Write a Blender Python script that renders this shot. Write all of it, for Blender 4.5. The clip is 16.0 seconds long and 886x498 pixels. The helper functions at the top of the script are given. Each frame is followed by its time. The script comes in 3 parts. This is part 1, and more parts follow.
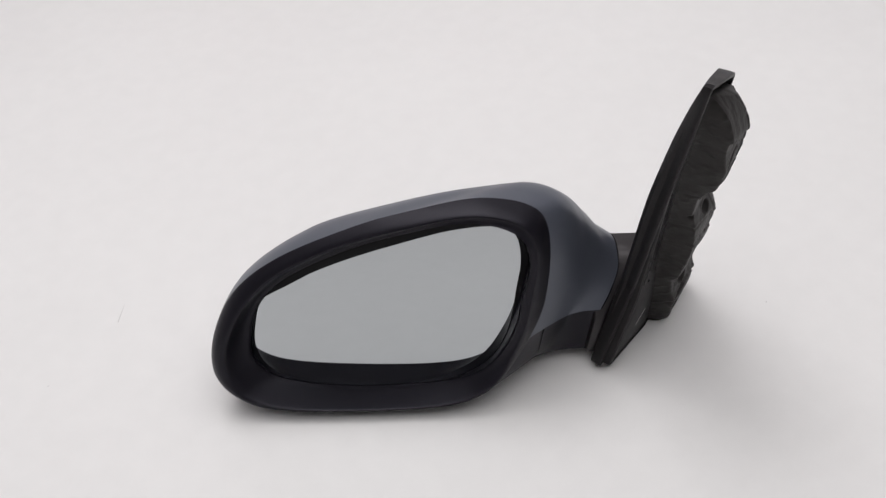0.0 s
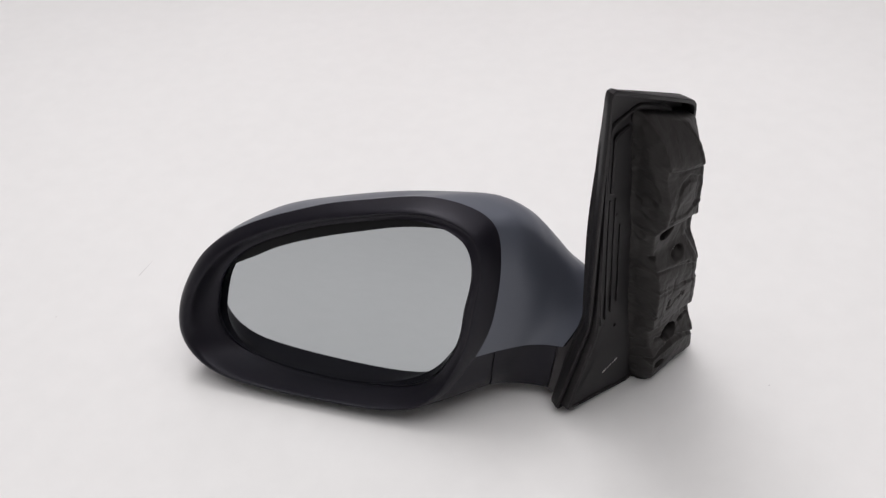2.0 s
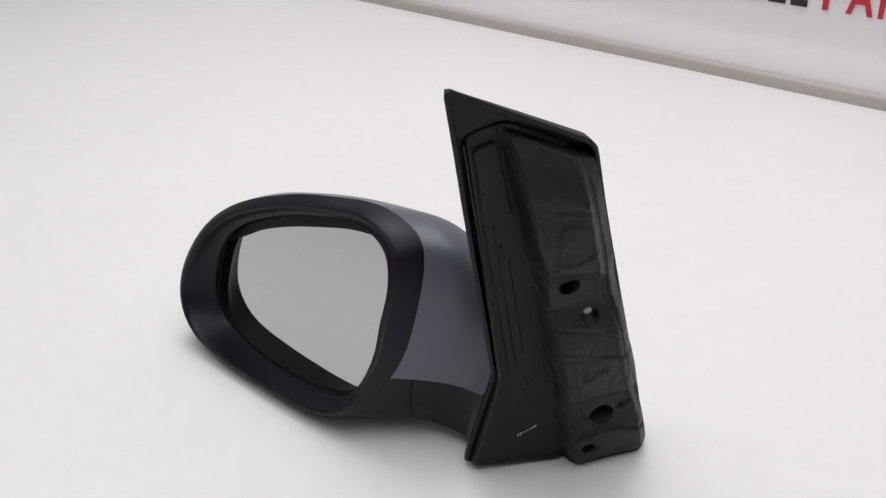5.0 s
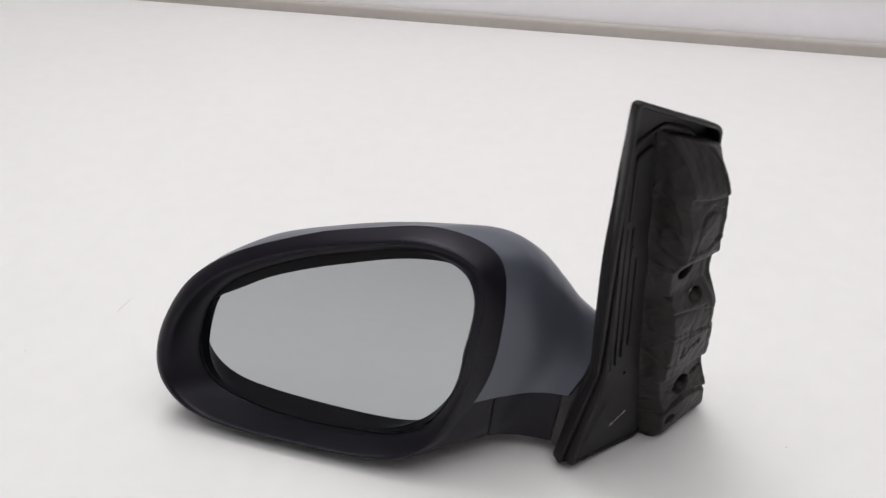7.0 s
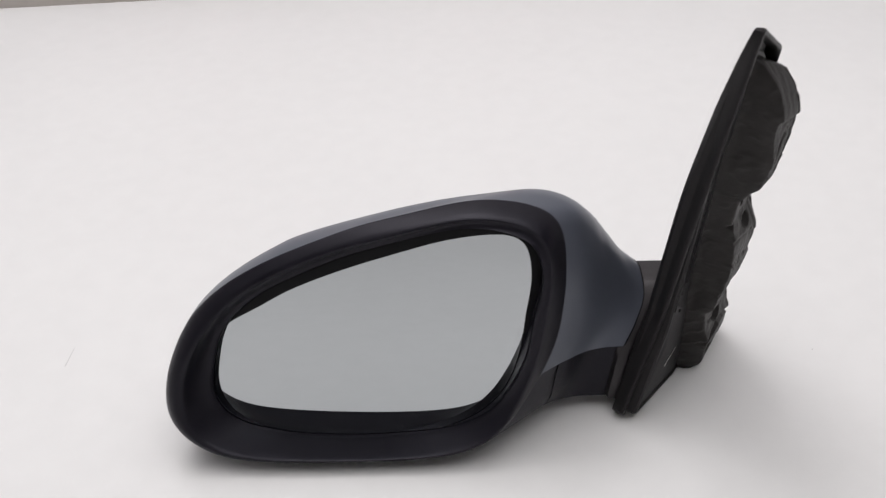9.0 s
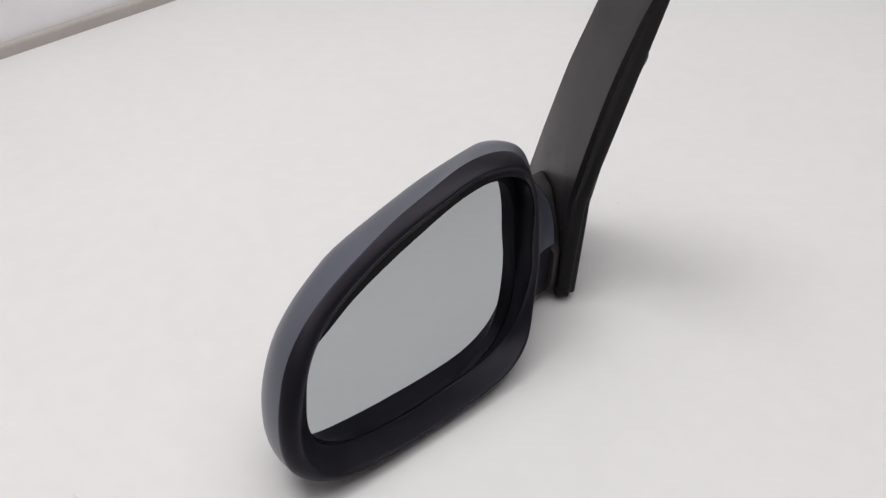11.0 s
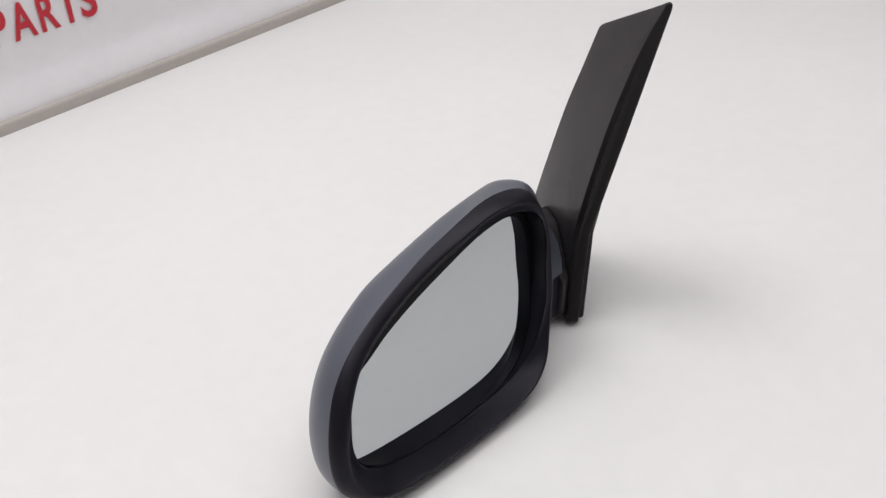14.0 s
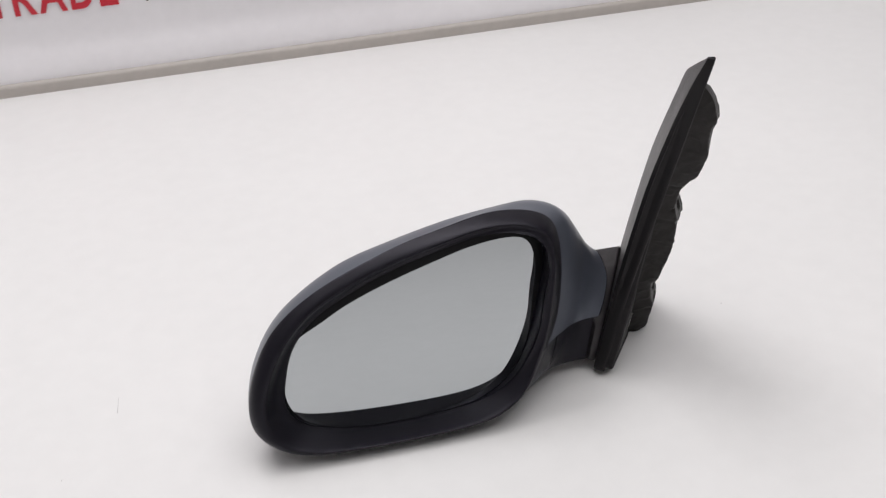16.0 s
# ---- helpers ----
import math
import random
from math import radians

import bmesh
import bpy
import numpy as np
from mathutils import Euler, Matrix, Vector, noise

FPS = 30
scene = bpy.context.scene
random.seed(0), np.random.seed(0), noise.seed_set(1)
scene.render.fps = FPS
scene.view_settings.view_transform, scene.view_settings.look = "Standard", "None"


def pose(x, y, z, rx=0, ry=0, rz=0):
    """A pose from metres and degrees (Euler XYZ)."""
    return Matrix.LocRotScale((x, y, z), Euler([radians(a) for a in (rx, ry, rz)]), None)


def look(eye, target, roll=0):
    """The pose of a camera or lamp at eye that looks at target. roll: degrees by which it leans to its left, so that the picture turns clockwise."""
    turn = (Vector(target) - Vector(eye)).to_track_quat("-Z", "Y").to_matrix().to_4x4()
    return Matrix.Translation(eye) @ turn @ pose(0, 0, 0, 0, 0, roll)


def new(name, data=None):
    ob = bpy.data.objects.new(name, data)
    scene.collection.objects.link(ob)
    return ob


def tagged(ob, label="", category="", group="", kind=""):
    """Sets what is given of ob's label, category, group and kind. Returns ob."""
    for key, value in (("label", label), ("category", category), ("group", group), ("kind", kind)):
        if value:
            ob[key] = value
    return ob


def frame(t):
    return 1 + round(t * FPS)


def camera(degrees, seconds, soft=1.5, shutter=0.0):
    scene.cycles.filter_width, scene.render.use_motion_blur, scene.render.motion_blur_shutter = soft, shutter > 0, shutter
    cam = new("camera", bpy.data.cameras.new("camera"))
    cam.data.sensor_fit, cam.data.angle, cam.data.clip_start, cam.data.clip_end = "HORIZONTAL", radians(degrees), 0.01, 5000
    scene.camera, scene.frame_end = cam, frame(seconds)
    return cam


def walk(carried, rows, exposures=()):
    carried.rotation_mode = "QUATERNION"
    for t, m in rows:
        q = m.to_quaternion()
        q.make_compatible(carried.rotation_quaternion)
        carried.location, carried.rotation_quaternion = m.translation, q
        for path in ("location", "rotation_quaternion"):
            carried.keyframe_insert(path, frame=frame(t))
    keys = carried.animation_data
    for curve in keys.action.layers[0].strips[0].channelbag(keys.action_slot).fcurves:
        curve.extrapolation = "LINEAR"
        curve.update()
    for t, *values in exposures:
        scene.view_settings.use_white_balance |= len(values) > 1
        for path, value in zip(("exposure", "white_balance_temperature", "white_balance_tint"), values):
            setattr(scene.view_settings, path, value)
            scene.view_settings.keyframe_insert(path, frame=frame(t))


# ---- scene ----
# A car's wing mirror lies on a white table in front of a printed banner.
# Lengths of the mirror are in millimetres, turned into metres by at_housing() and at_sail().

# ---------------------------------------------------------------- camera
cam = camera(46.73, 16.0, soft=1.3, shutter=0.3)
PATH = [
    (0, (0.0347, -0.4266, 0.5156), (0.0361, 0.0104, 0.1045), -3.92),
    (0.5, (0.0302, -0.4341, 0.4950), (0.0454, 0.0232, 0.1069), -2.87),
    (1, (0.0521, -0.4351, 0.4706), (0.0437, 0.0273, 0.0883), -2.44),
    (1.5, (0.1205, -0.4330, 0.4647), (0.0625, 0.0320, 0.0901), -3.55),
    (2, (0.2070, -0.4314, 0.4590), (0.0600, 0.0228, 0.0955), -4.54),
    (2.5, (0.2962, -0.4151, 0.4430), (0.0747, 0.0170, 0.0906), -3.84),
    (3, (0.3740, -0.3807, 0.4276), (0.0921, 0.0273, 0.0898), -4.46),
    (3.5, (0.4102, -0.3557, 0.4108), (0.0803, 0.0355, 0.0975), -4.65),
    (4, (0.4279, -0.3356, 0.3922), (0.0763, 0.0475, 0.0928), -3.12),
    (6.5, (0.3076, -0.3999, 0.4018), (0.0720, 0.0579, 0.0936), -0.84),
    (7, (0.1931, -0.4206, 0.4147), (0.0480, 0.0637, 0.0917), -1.60),
    (7.5, (0.0999, -0.4369, 0.4197), (0.0361, 0.0582, 0.0867), -1.57),
    (8, (0.0881, -0.4345, 0.4280), (0.0409, 0.0603, 0.0919), -3.16),
    (8.5, (0.0966, -0.4284, 0.4153), (0.0435, 0.0667, 0.0805), -3.75),
    (9, (0.0311, -0.4045, 0.4063), (0.0387, 0.0851, 0.0596), -2.76),
    (9.5, (-0.1005, -0.3775, 0.4200), (0.0249, 0.0788, 0.0511), -1.46),
    (10, (-0.1899, -0.3412, 0.4279), (0.0406, 0.0690, 0.0555), -0.99),
    (12.5, (-0.3852, -0.3433, 0.4671), (-0.0125, -0.0063, 0.1391), -2.84),
    (13, (-0.3851, -0.3461, 0.4689), (-0.0072, -0.0111, 0.1448), -2.83),
    (13.5, (-0.3846, -0.3487, 0.4644), (-0.0070, -0.0150, 0.1387), -2.85),
    (14, (-0.3675, -0.3530, 0.4649), (-0.0070, -0.0020, 0.1380), -3.77),
    (14.5, (-0.3276, -0.3711, 0.4589), (-0.0051, 0.0136, 0.1302), -3.97),
    (15, (-0.2454, -0.4085, 0.4557), (0.0148, 0.0257, 0.1337), -3.86),
    (15.5, (-0.1740, -0.4669, 0.4585), (0.0197, 0.0042, 0.1413), -3.29),
    (16, (-0.1332, -0.5031, 0.4579), (0.0128, -0.0171, 0.1378), -1.78),
]
walk(cam, [(t, look(eye, target, roll)) for t, eye, target, roll in PATH],
     exposures=[(0, -0.05), (0.6, -0.02), (1, -0.05), (2, 0.02), (3, 0.04), (4, 0.08), (6.4, 0.06), (7.5, 0.04), (10.2, 0.02), (12.2, -0.2), (12.5, -0.2), (13, 0.01), (15, 0.05), (16, 0.06)])

# ---------------------------------------------------------------- light
world = bpy.data.worlds.new("world")
scene.world = world
world.use_nodes = True
world.node_tree.nodes["Background"].inputs[0].default_value = (0.9, 0.95, 1.0, 1)
world.node_tree.nodes["Background"].inputs[1].default_value = 0.23
scene.view_settings.exposure = 0.0


def area_lamp(name, eye, target, width, depth, watts, colour):
    data = bpy.data.lights.new(name, "AREA")
    data.shape, data.size, data.size_y, data.energy, data.color = "RECTANGLE", width, depth, watts, colour
    ob = new(name, data)
    ob.matrix_world = look(eye, target)
    return ob


area_lamp("overhead_light", (-0.32, 0.54, 1.74), (-0.1, 0.1, 0), 0.8, 0.62, 8.8, (1.0, 0.975, 0.985))
# Large unseen fill, added overhead to lift the shadows.
area_lamp("overhead_light", (0.2, -0.15, 1.85), (0.2, -0.15, 0), 2.4, 1.7, 25.0, (1.0, 0.975, 0.98))


# ---------------------------------------------------------------- materials
def material(name, colour, rough=0.5, metal=0.0, spread=0.06, grain=400.0, bump=0.0, bump_scale=900.0,
             stain=8.0, coat=0.0, flake=0.0, specular=0.5, tint=(1, 1, 1)):
    """Colour with large stains and fine grain, roughness that varies, and a fine relief."""
    mat = bpy.data.materials.new(name)
    mat.use_nodes = True
    nt = mat.node_tree
    bsdf = nt.nodes["Principled BSDF"]
    bsdf.inputs["Metallic"].default_value = metal
    bsdf.inputs["Coat Weight"].default_value = coat
    bsdf.inputs["Coat Roughness"].default_value = 0.3
    bsdf.inputs["Specular IOR Level"].default_value = specular
    bsdf.inputs["Specular Tint"].default_value = (*tint, 1)
    geo = nt.nodes.new("ShaderNodeTexCoord")

    def noisy(scale, detail=4.0):
        node = nt.nodes.new("ShaderNodeTexNoise")
        node.inputs["Scale"].default_value, node.inputs["Detail"].default_value = scale, detail
        nt.links.new(geo.outputs["Object"], node.inputs["Vector"])
        return node.outputs["Fac"]

    def spanned(socket, low, high):
        node = nt.nodes.new("ShaderNodeMapRange")
        node.inputs["From Min"].default_value, node.inputs["From Max"].default_value = 0.3, 0.7
        node.inputs["To Min"].default_value, node.inputs["To Max"].default_value = low, high
        nt.links.new(socket, node.inputs["Value"])
        return node.outputs["Result"]

    def times(a, b):
        node = nt.nodes.new("ShaderNodeMath")
        node.operation = "MULTIPLY"
        nt.links.new(a, node.inputs[0])
        nt.links.new(b, node.inputs[1])
        return node.outputs[0]

    big, small = noisy(stain), noisy(grain)
    factor = times(spanned(big, 1 - spread, 1 + spread), spanned(small, 1 - spread - flake, 1 + spread + flake))
    scale = nt.nodes.new("ShaderNodeVectorMath")
    scale.operation = "SCALE"
    scale.inputs[0].default_value = colour
    nt.links.new(factor, scale.inputs["Scale"])
    nt.links.new(scale.outputs[0], bsdf.inputs["Base Color"])
    nt.links.new(spanned(big, max(rough - 0.06, 0.0), min(rough + 0.06, 1)), bsdf.inputs["Roughness"])
    if bump:
        node = nt.nodes.new("ShaderNodeBump")
        node.inputs["Strength"].default_value, node.inputs["Distance"].default_value = bump, 0.0006
        nt.links.new(noisy(bump_scale, 2.0), node.inputs["Height"])
        nt.links.new(node.outputs[0], bsdf.inputs["Normal"])
    return mat


TABLE = material("white_laminate", (0.795, 0.79, 0.785), 0.5, spread=0.012, grain=60, stain=2.5, bump=0.05, bump_scale=500)
WALL = material("white_paint", (0.72, 0.72, 0.72), 0.8, spread=0.02, grain=200, stain=1.5)
FLOOR = material("grey_floor", (0.4, 0.39, 0.38), 0.6, spread=0.08, grain=90, stain=2)
TRIM = material("beige_edging", (0.46, 0.425, 0.395), 0.55, spread=0.03, grain=120, stain=12, bump=0.1)
VINYL = material("white_vinyl", (0.82, 0.80, 0.82), 0.35, spread=0.015, grain=80, stain=6)
RED_INK = material("red_ink", (0.55, 0.012, 0.03), 0.4, spread=0.05, grain=300, stain=20)
BLACK_INK = material("black_ink", (0.014, 0.010, 0.011), 0.4, spread=0.06, grain=300, stain=20)
PLASTIC = material("grained_black_plastic", (0.0058, 0.0050, 0.0080), 0.38, spread=0.1, grain=900, bump=0.25, bump_scale=1900, stain=30, specular=0.27, tint=(0.90, 0.88, 1.0))
SMOOTH = material("smooth_black_plastic", (0.004, 0.004, 0.005), 0.5, spread=0.08, grain=600, stain=30, specular=0.12)
PAINT = material("grey_blue_metallic_paint", (0.097, 0.107, 0.135), 0.44, metal=0.3, spread=0.02, flake=0.06, grain=2600, stain=9, coat=0.35, bump=0.04, bump_scale=2600)
RUBBER = material("dusty_black_foam", (0.0072, 0.0062, 0.0060), 0.52, spread=0.2, grain=260, bump=0.3, bump_scale=420, stain=38, specular=0.34, tint=(1.0, 0.95, 0.94))
SAIL = material("matt_black_plastic", (0.0100, 0.0093, 0.0100), 0.48, spread=0.12, grain=700, bump=0.2, bump_scale=1500, stain=25, specular=0.23, tint=(1.0, 0.95, 0.98))
# Copy of SAIL, specular raised to put the grazing light on face and mount.
SKIN = material("lit_grained_black_plastic", (0.0110, 0.0100, 0.0108), 0.42, spread=0.12, grain=900, bump=0.25, bump_scale=2200, stain=25, specular=0.62, tint=(1.0, 0.95, 0.97))
CLIP = material("pale_plastic", (0.55, 0.54, 0.52), 0.4, spread=0.06)
CHALK = material("white_marking", (0.6, 0.58, 0.56), 0.7, spread=0.1)
MARK = material("grey_scuff", (0.55, 0.54, 0.54), 0.6, spread=0.05)

MIRROR = bpy.data.materials.new("mirror_glass")
MIRROR.use_nodes = True
_b = MIRROR.node_tree.nodes["Principled BSDF"]
_b.inputs["Base Color"].default_value = (0.488, 0.512, 0.527, 1)
_b.inputs["Metallic"].default_value, _b.inputs["Roughness"].default_value = 1.0, 0.015


# ---------------------------------------------------------------- building blocks
def smooth_mesh(me, angle=35):
    me.polygons.foreach_set("use_smooth", [True] * len(me.polygons))
    if angle < 180:
        bm = bmesh.new()
        bm.from_mesh(me)
        for e in bm.edges:
            if len(e.link_faces) == 2 and e.calc_face_angle(0) > radians(angle):
                e.smooth = False
        bm.to_mesh(me)
        bm.free()


def mesh_of(name, verts, faces, mat, angle=35):
    me = bpy.data.meshes.new(name)
    me.from_pydata([tuple(v) for v in verts], [], faces)
    bm = bmesh.new()
    bm.from_mesh(me)
    bmesh.ops.remove_doubles(bm, verts=bm.verts, dist=1e-6)
    bmesh.ops.recalc_face_normals(bm, faces=bm.faces)
    bm.to_mesh(me)
    bm.free()
    me.materials.append(mat)
    smooth_mesh(me, angle)
    return me


def part(name, me, parent, label=""):
    ob = new(name, me)
    ob.parent = parent
    return tagged(ob, label) if label else ob


def loft(rings, closed=True, first_cap=False, last_cap=False, shift=0):
    """Vertices and faces of a skin over rings of equally many points."""
    verts, faces, m = [], [], len(rings[0])
    for ring in rings:
        verts += list(ring)
    for i in range(len(rings) - 1):
        for j in range(m if closed else m - 1):
            k = (j + 1) % m
            faces.append((shift + i * m + j, shift + i * m + k, shift + (i + 1) * m + k, shift + (i + 1) * m + j))
    if first_cap:
        faces.append(tuple(shift + j for j in range(m)))
    if last_cap:
        faces.append(tuple(shift + (len(rings) - 1) * m + j for j in range(m)))
    return verts, faces


def joined(*pieces):
    verts, faces = [], []
    for v, f in pieces:
        faces += [tuple(i + len(verts) for i in face) for face in f]
        verts += list(v)
    return verts, faces


def box(x0, x1, y0, y1, z0, z1, r=0.0):
    """A box with edges rounded by r."""
    bm = bmesh.new()
    bmesh.ops.create_cube(bm, size=1)
    for v in bm.verts:
        v.co = Vector(((x0 + x1) / 2 + v.co.x * (x1 - x0), (y0 + y1) / 2 + v.co.y * (y1 - y0), (z0 + z1) / 2 + v.co.z * (z1 - z0)))
    if r:
        bmesh.ops.bevel(bm, geom=bm.edges[:], offset=r, segments=3, affect="EDGES", profile=0.5)
    bm.verts.index_update()
    out = [v.co.copy() for v in bm.verts], [tuple(v.index for v in f.verts) for f in bm.faces]
    bm.free()
    return out


def closed_spline(handles, per=8):
    """Catmull-Rom through closed handles."""
    p = np.array(handles, float)
    p0, p1, p2, p3 = np.roll(p, 1, 0), p, np.roll(p, -1, 0), np.roll(p, -2, 0)
    out = []
    for u in np.arange(per) / per:
        out.append(0.5 * (2 * p1 + (p2 - p0) * u + (2 * p0 - 5 * p1 + 4 * p2 - p3) * u * u + (3 * p1 - p0 - 3 * p2 + p3) * u ** 3))
    return np.stack(out, 1).reshape(-1, p.shape[1])


def between(x, knots):
    """A smooth curve through sorted (x, value) knots."""
    xs, ys = [k[0] for k in knots], [k[1] for k in knots]
    if x <= xs[0]:
        return ys[0]
    if x >= xs[-1]:
        return ys[-1]
    i = next(k for k in range(len(xs) - 1) if x <= xs[k + 1])
    rise = [(ys[k + 1] - ys[k]) / (xs[k + 1] - xs[k]) for k in range(len(xs) - 1)]
    slope = []
    for k in (i, i + 1):
        a, b = rise[max(k - 1, 0)], rise[min(k, len(rise) - 1)]
        slope.append(0.0 if a * b <= 0 else 2 * a * b / (a + b))
    d = xs[i + 1] - xs[i]
    t = (x - xs[i]) / d
    return ((2 * t ** 3 - 3 * t * t + 1) * ys[i] + (t ** 3 - 2 * t * t + t) * d * slope[0]
            + (3 * t * t - 2 * t ** 3) * ys[i + 1] + (t ** 3 - t * t) * d * slope[1])


# ---------------------------------------------------------------- the place
WALL_Y = 0.6668 + 0.0055
BANNER_Y = WALL_Y + 0.0135
TABLE_Z = -0.0042


def plain(name, mesh_data, mat, label, category):
    ob = new(name, mesh_of(name, *mesh_data, mat))
    return tagged(ob, label, category, kind="structure")


table = plain("table", box(-2.4, 2.4, -2.9, WALL_Y + 0.10, TABLE_Z - 0.04, TABLE_Z, 0.004), TABLE, "white laminate table top with faint scuff marks", "table")
plain("floor", box(-2.5, 2.5, -3, 1.5, -0.85, -0.75), FLOOR, "plain grey floor of the room below the table", "floor")
plain("ceiling", box(-2.5, 2.5, -3, 1.5, 1.9, 2.0), WALL, "plain white painted ceiling of the room", "ceiling")
plain("wall_north", box(-2.5, 2.5, 1.4, 1.5, -0.75, 1.9), WALL, "plain white wall behind the banner", "wall")
plain("wall_south", box(-2.5, 2.5, -3.1, -3.0, -0.75, 1.9), WALL, "plain white wall of the room", "wall")
plain("wall_west", box(-2.6, -2.5, -3, 1.5, -0.75, 1.9), WALL, "plain white wall of the room", "wall")
plain("wall_east", box(2.5, 2.6, -3, 1.5, -0.75, 1.9), WALL, "plain white wall of the room", "wall")


def edge_trim():
    """The beige edging along the far side of the table, rounded at the top."""
    profile = [(0.0, 0.0), (0.0, 0.0095), (0.0005, 0.0114), (0.0018, 0.0130), (0.004, 0.0142), (0.007, 0.0148), (0.014, 0.0150), (0.03, 0.0150), (0.03, 0.0)]
    rings = [[Vector((x, WALL_Y + y, TABLE_Z + z)) for y, z in profile] for x in np.linspace(-2.4, 2.4, 60)]
    ob = new("edging", mesh_of("edging", *loft(rings, True, True, True), TRIM))
    return tagged(ob, "beige plastic edging strip along the far table edge", "edging", kind="structure")


edge_trim()


def banner():
    """A printed vinyl banner that hangs behind the table, its foot swept forward into a fold."""
    root = new("banner")
    tagged(root, "white vinyl banner with red and black printed words behind the table", "banner")
    profile = [(-0.0085, 0.0080), (-0.0090, 0.0102), (-0.0092, 0.0130), (-0.0088, 0.018), (-0.0066, 0.027), (-0.0034, 0.036), (-0.0008, 0.043), (0.0006, 0.050), (0.0013, 0.058), (0.0015, 0.09), (0.0015, 0.9)]
    back = [(y + 0.0012, z) for y, z in reversed(profile)]
    rings = [[Vector((x, BANNER_Y + y + 0.0004 * math.sin(3.1 * x + 20 * z), z)) for y, z in profile + back] for x in np.linspace(-2.4, 2.4, 90)]
    part("sheet", mesh_of("sheet", *loft(rings, True, True, True), VINYL), root, "white vinyl sheet, folded at its foot")

    def word(text, spans, mat):
        """A printed word, each letter between its two ends."""
        pieces = []
        for letter, (left, right) in zip(text, spans):
            curve = bpy.data.curves.new("lettering", "FONT")
            curve.body, curve.extrude, curve.offset = letter, 0.0004, 0.022
            made = new("draft", curve)
            bpy.context.view_layer.update()
            me = bpy.data.meshes.new_from_object(made.evaluated_get(bpy.context.evaluated_depsgraph_get()))
            bpy.data.objects.remove(made)
            co = np.array([v.co[:] for v in me.vertices])
            lo, hi = co.min(0), co.max(0)
            pieces.append(([Vector((0.001 * left + (x - lo[0]) / (hi[0] - lo[0]) * 0.001 * (right - left), BANNER_Y + 0.0002 - (z + 0.0004) * 0.5,
                                    TEXT_Z + (y - lo[1]) / (hi[1] - lo[1]) * TEXT_H)) for x, y, z in co], [tuple(p.vertices) for p in me.polygons]))
        part("lettering", mesh_of("lettering", *joined(*pieces), mat), root, "printed word " + text)

    word("TRADE", ((-288, -264), (-260, -236), (-234, -204), (-200, -175), (-169, -149)), RED_INK)
    word("VEHICLE", ((-133, -103), (-100.5, -81), (-76, -52.3), (-44.3, -37.3), (-34.3, -11.3), (-6.2, 12.7), (17.8, 35.8)), BLACK_INK)
    word("PARTS", ((51.3, 71.5), (75.5, 102.5), (107.5, 129.5), (131, 155.5), (156.5, 176.5)), RED_INK)


TEXT_Z, TEXT_H = 0.0830, 0.0392
banner()


def scuff(x0, y0, x1, y1, wide):
    """A hair-thin grey scratch on the table."""
    d = Vector((y0 - y1, x1 - x0)).normalized() * wide / 2
    ends = [(x0 - d.x, y0 - d.y), (x1 - d.x * 0.3, y1 - d.y * 0.3), (x1 + d.x * 0.3, y1 + d.y * 0.3), (x0 + d.x, y0 + d.y)]
    part("scuff", mesh_of("scuff", *loft([[Vector((x, y, TABLE_Z + z)) for x, y in ends] for z in (0.00005, 0.00015)], True, True, True), MARK), table)


for mark in ((-0.195, 0.0745, -0.1935, 0.0915, 0.0006), (0.1965, 0.1685, 0.1975, 0.1687, 0.0009), (-0.232, 0.02, -0.2312, 0.0206, 0.0009), (0.255, 0.05, 0.2556, 0.0507, 0.0008)):
    scuff(*mark)

# ---------------------------------------------------------------- the wing mirror
mirror = new("wing_mirror")
tagged(mirror, "grey-blue car wing mirror with black bezel, lying on the white table", "wing mirror")

BASE = Vector((-0.01472, 0.00118, 0.06887))
U, V, N = Vector((0.99756, -0.06986, 0.00145)), Vector((0.00405, 0.07857, 0.99690)), Vector((-0.06976, -0.99446, 0.07865))


def at_housing(u, v, n):
    """Along the glass to the right, up it, and out of it."""
    return BASE + (U * u + V * v + N * n) * 0.001


# Closed lines round the opening, at even turns of 15 degrees: the glass, the lip, and the outer rim of the bezel.
GLASS = [(91.3, -5), (93, 9.2), (96, 26), (90.5, 49.2), (57, 48.8), (31, 42), (11, 36.2), (-5, 30.8), (-18, 25.8), (-32, 19.6), (-45, 11.8), (-59.5, 4.2),
         (-71.5, -5.5), (-77, -20.7), (-78.8, -40.9), (-65, -59.5), (-38, -66.2), (-11.6, -67.2), (12, -67), (35, -64.8), (56.5, -59.3), (73.5, -48.2), (83.3, -34), (88.5, -19.8)]
LIP = [(94, -5), (95.5, 10.7), (100.6, 30.8), (95.5, 53), (64.7, 58.9), (33.2, 50.6), (12, 44.6), (-5, 38.8), (-18.5, 33), (-33, 26.7), (-47, 18.8), (-59, 8.2),
       (-67.2, -5), (-71.5, -20.7), (-74.3, -39.9), (-63.2, -57.7), (-37.5, -65.1), (-11.6, -66.6), (12, -66.4), (34.4, -63.9), (55.6, -58.2), (72.4, -47.3), (82.3, -33.4), (89.3, -19.5)]
CREST = [(100, -5), (102.5, 12.5), (106, 34), (100.6, 57.7), (68.9, 65.2), (36.3, 58.1), (12, 51.9), (-7.1, 45.8), (-24.1, 39.3), (-41, 31.8), (-57.4, 22.5), (-71, 9.6),
         (-81.4, -6.2), (-88.6, -24.6), (-88.3, -44.9), (-70.5, -60.5), (-40, -64), (-12, -64.8), (12, -64.6), (36, -64), (60, -61), (78.5, -51), (88.5, -36), (95.5, -20.5)]
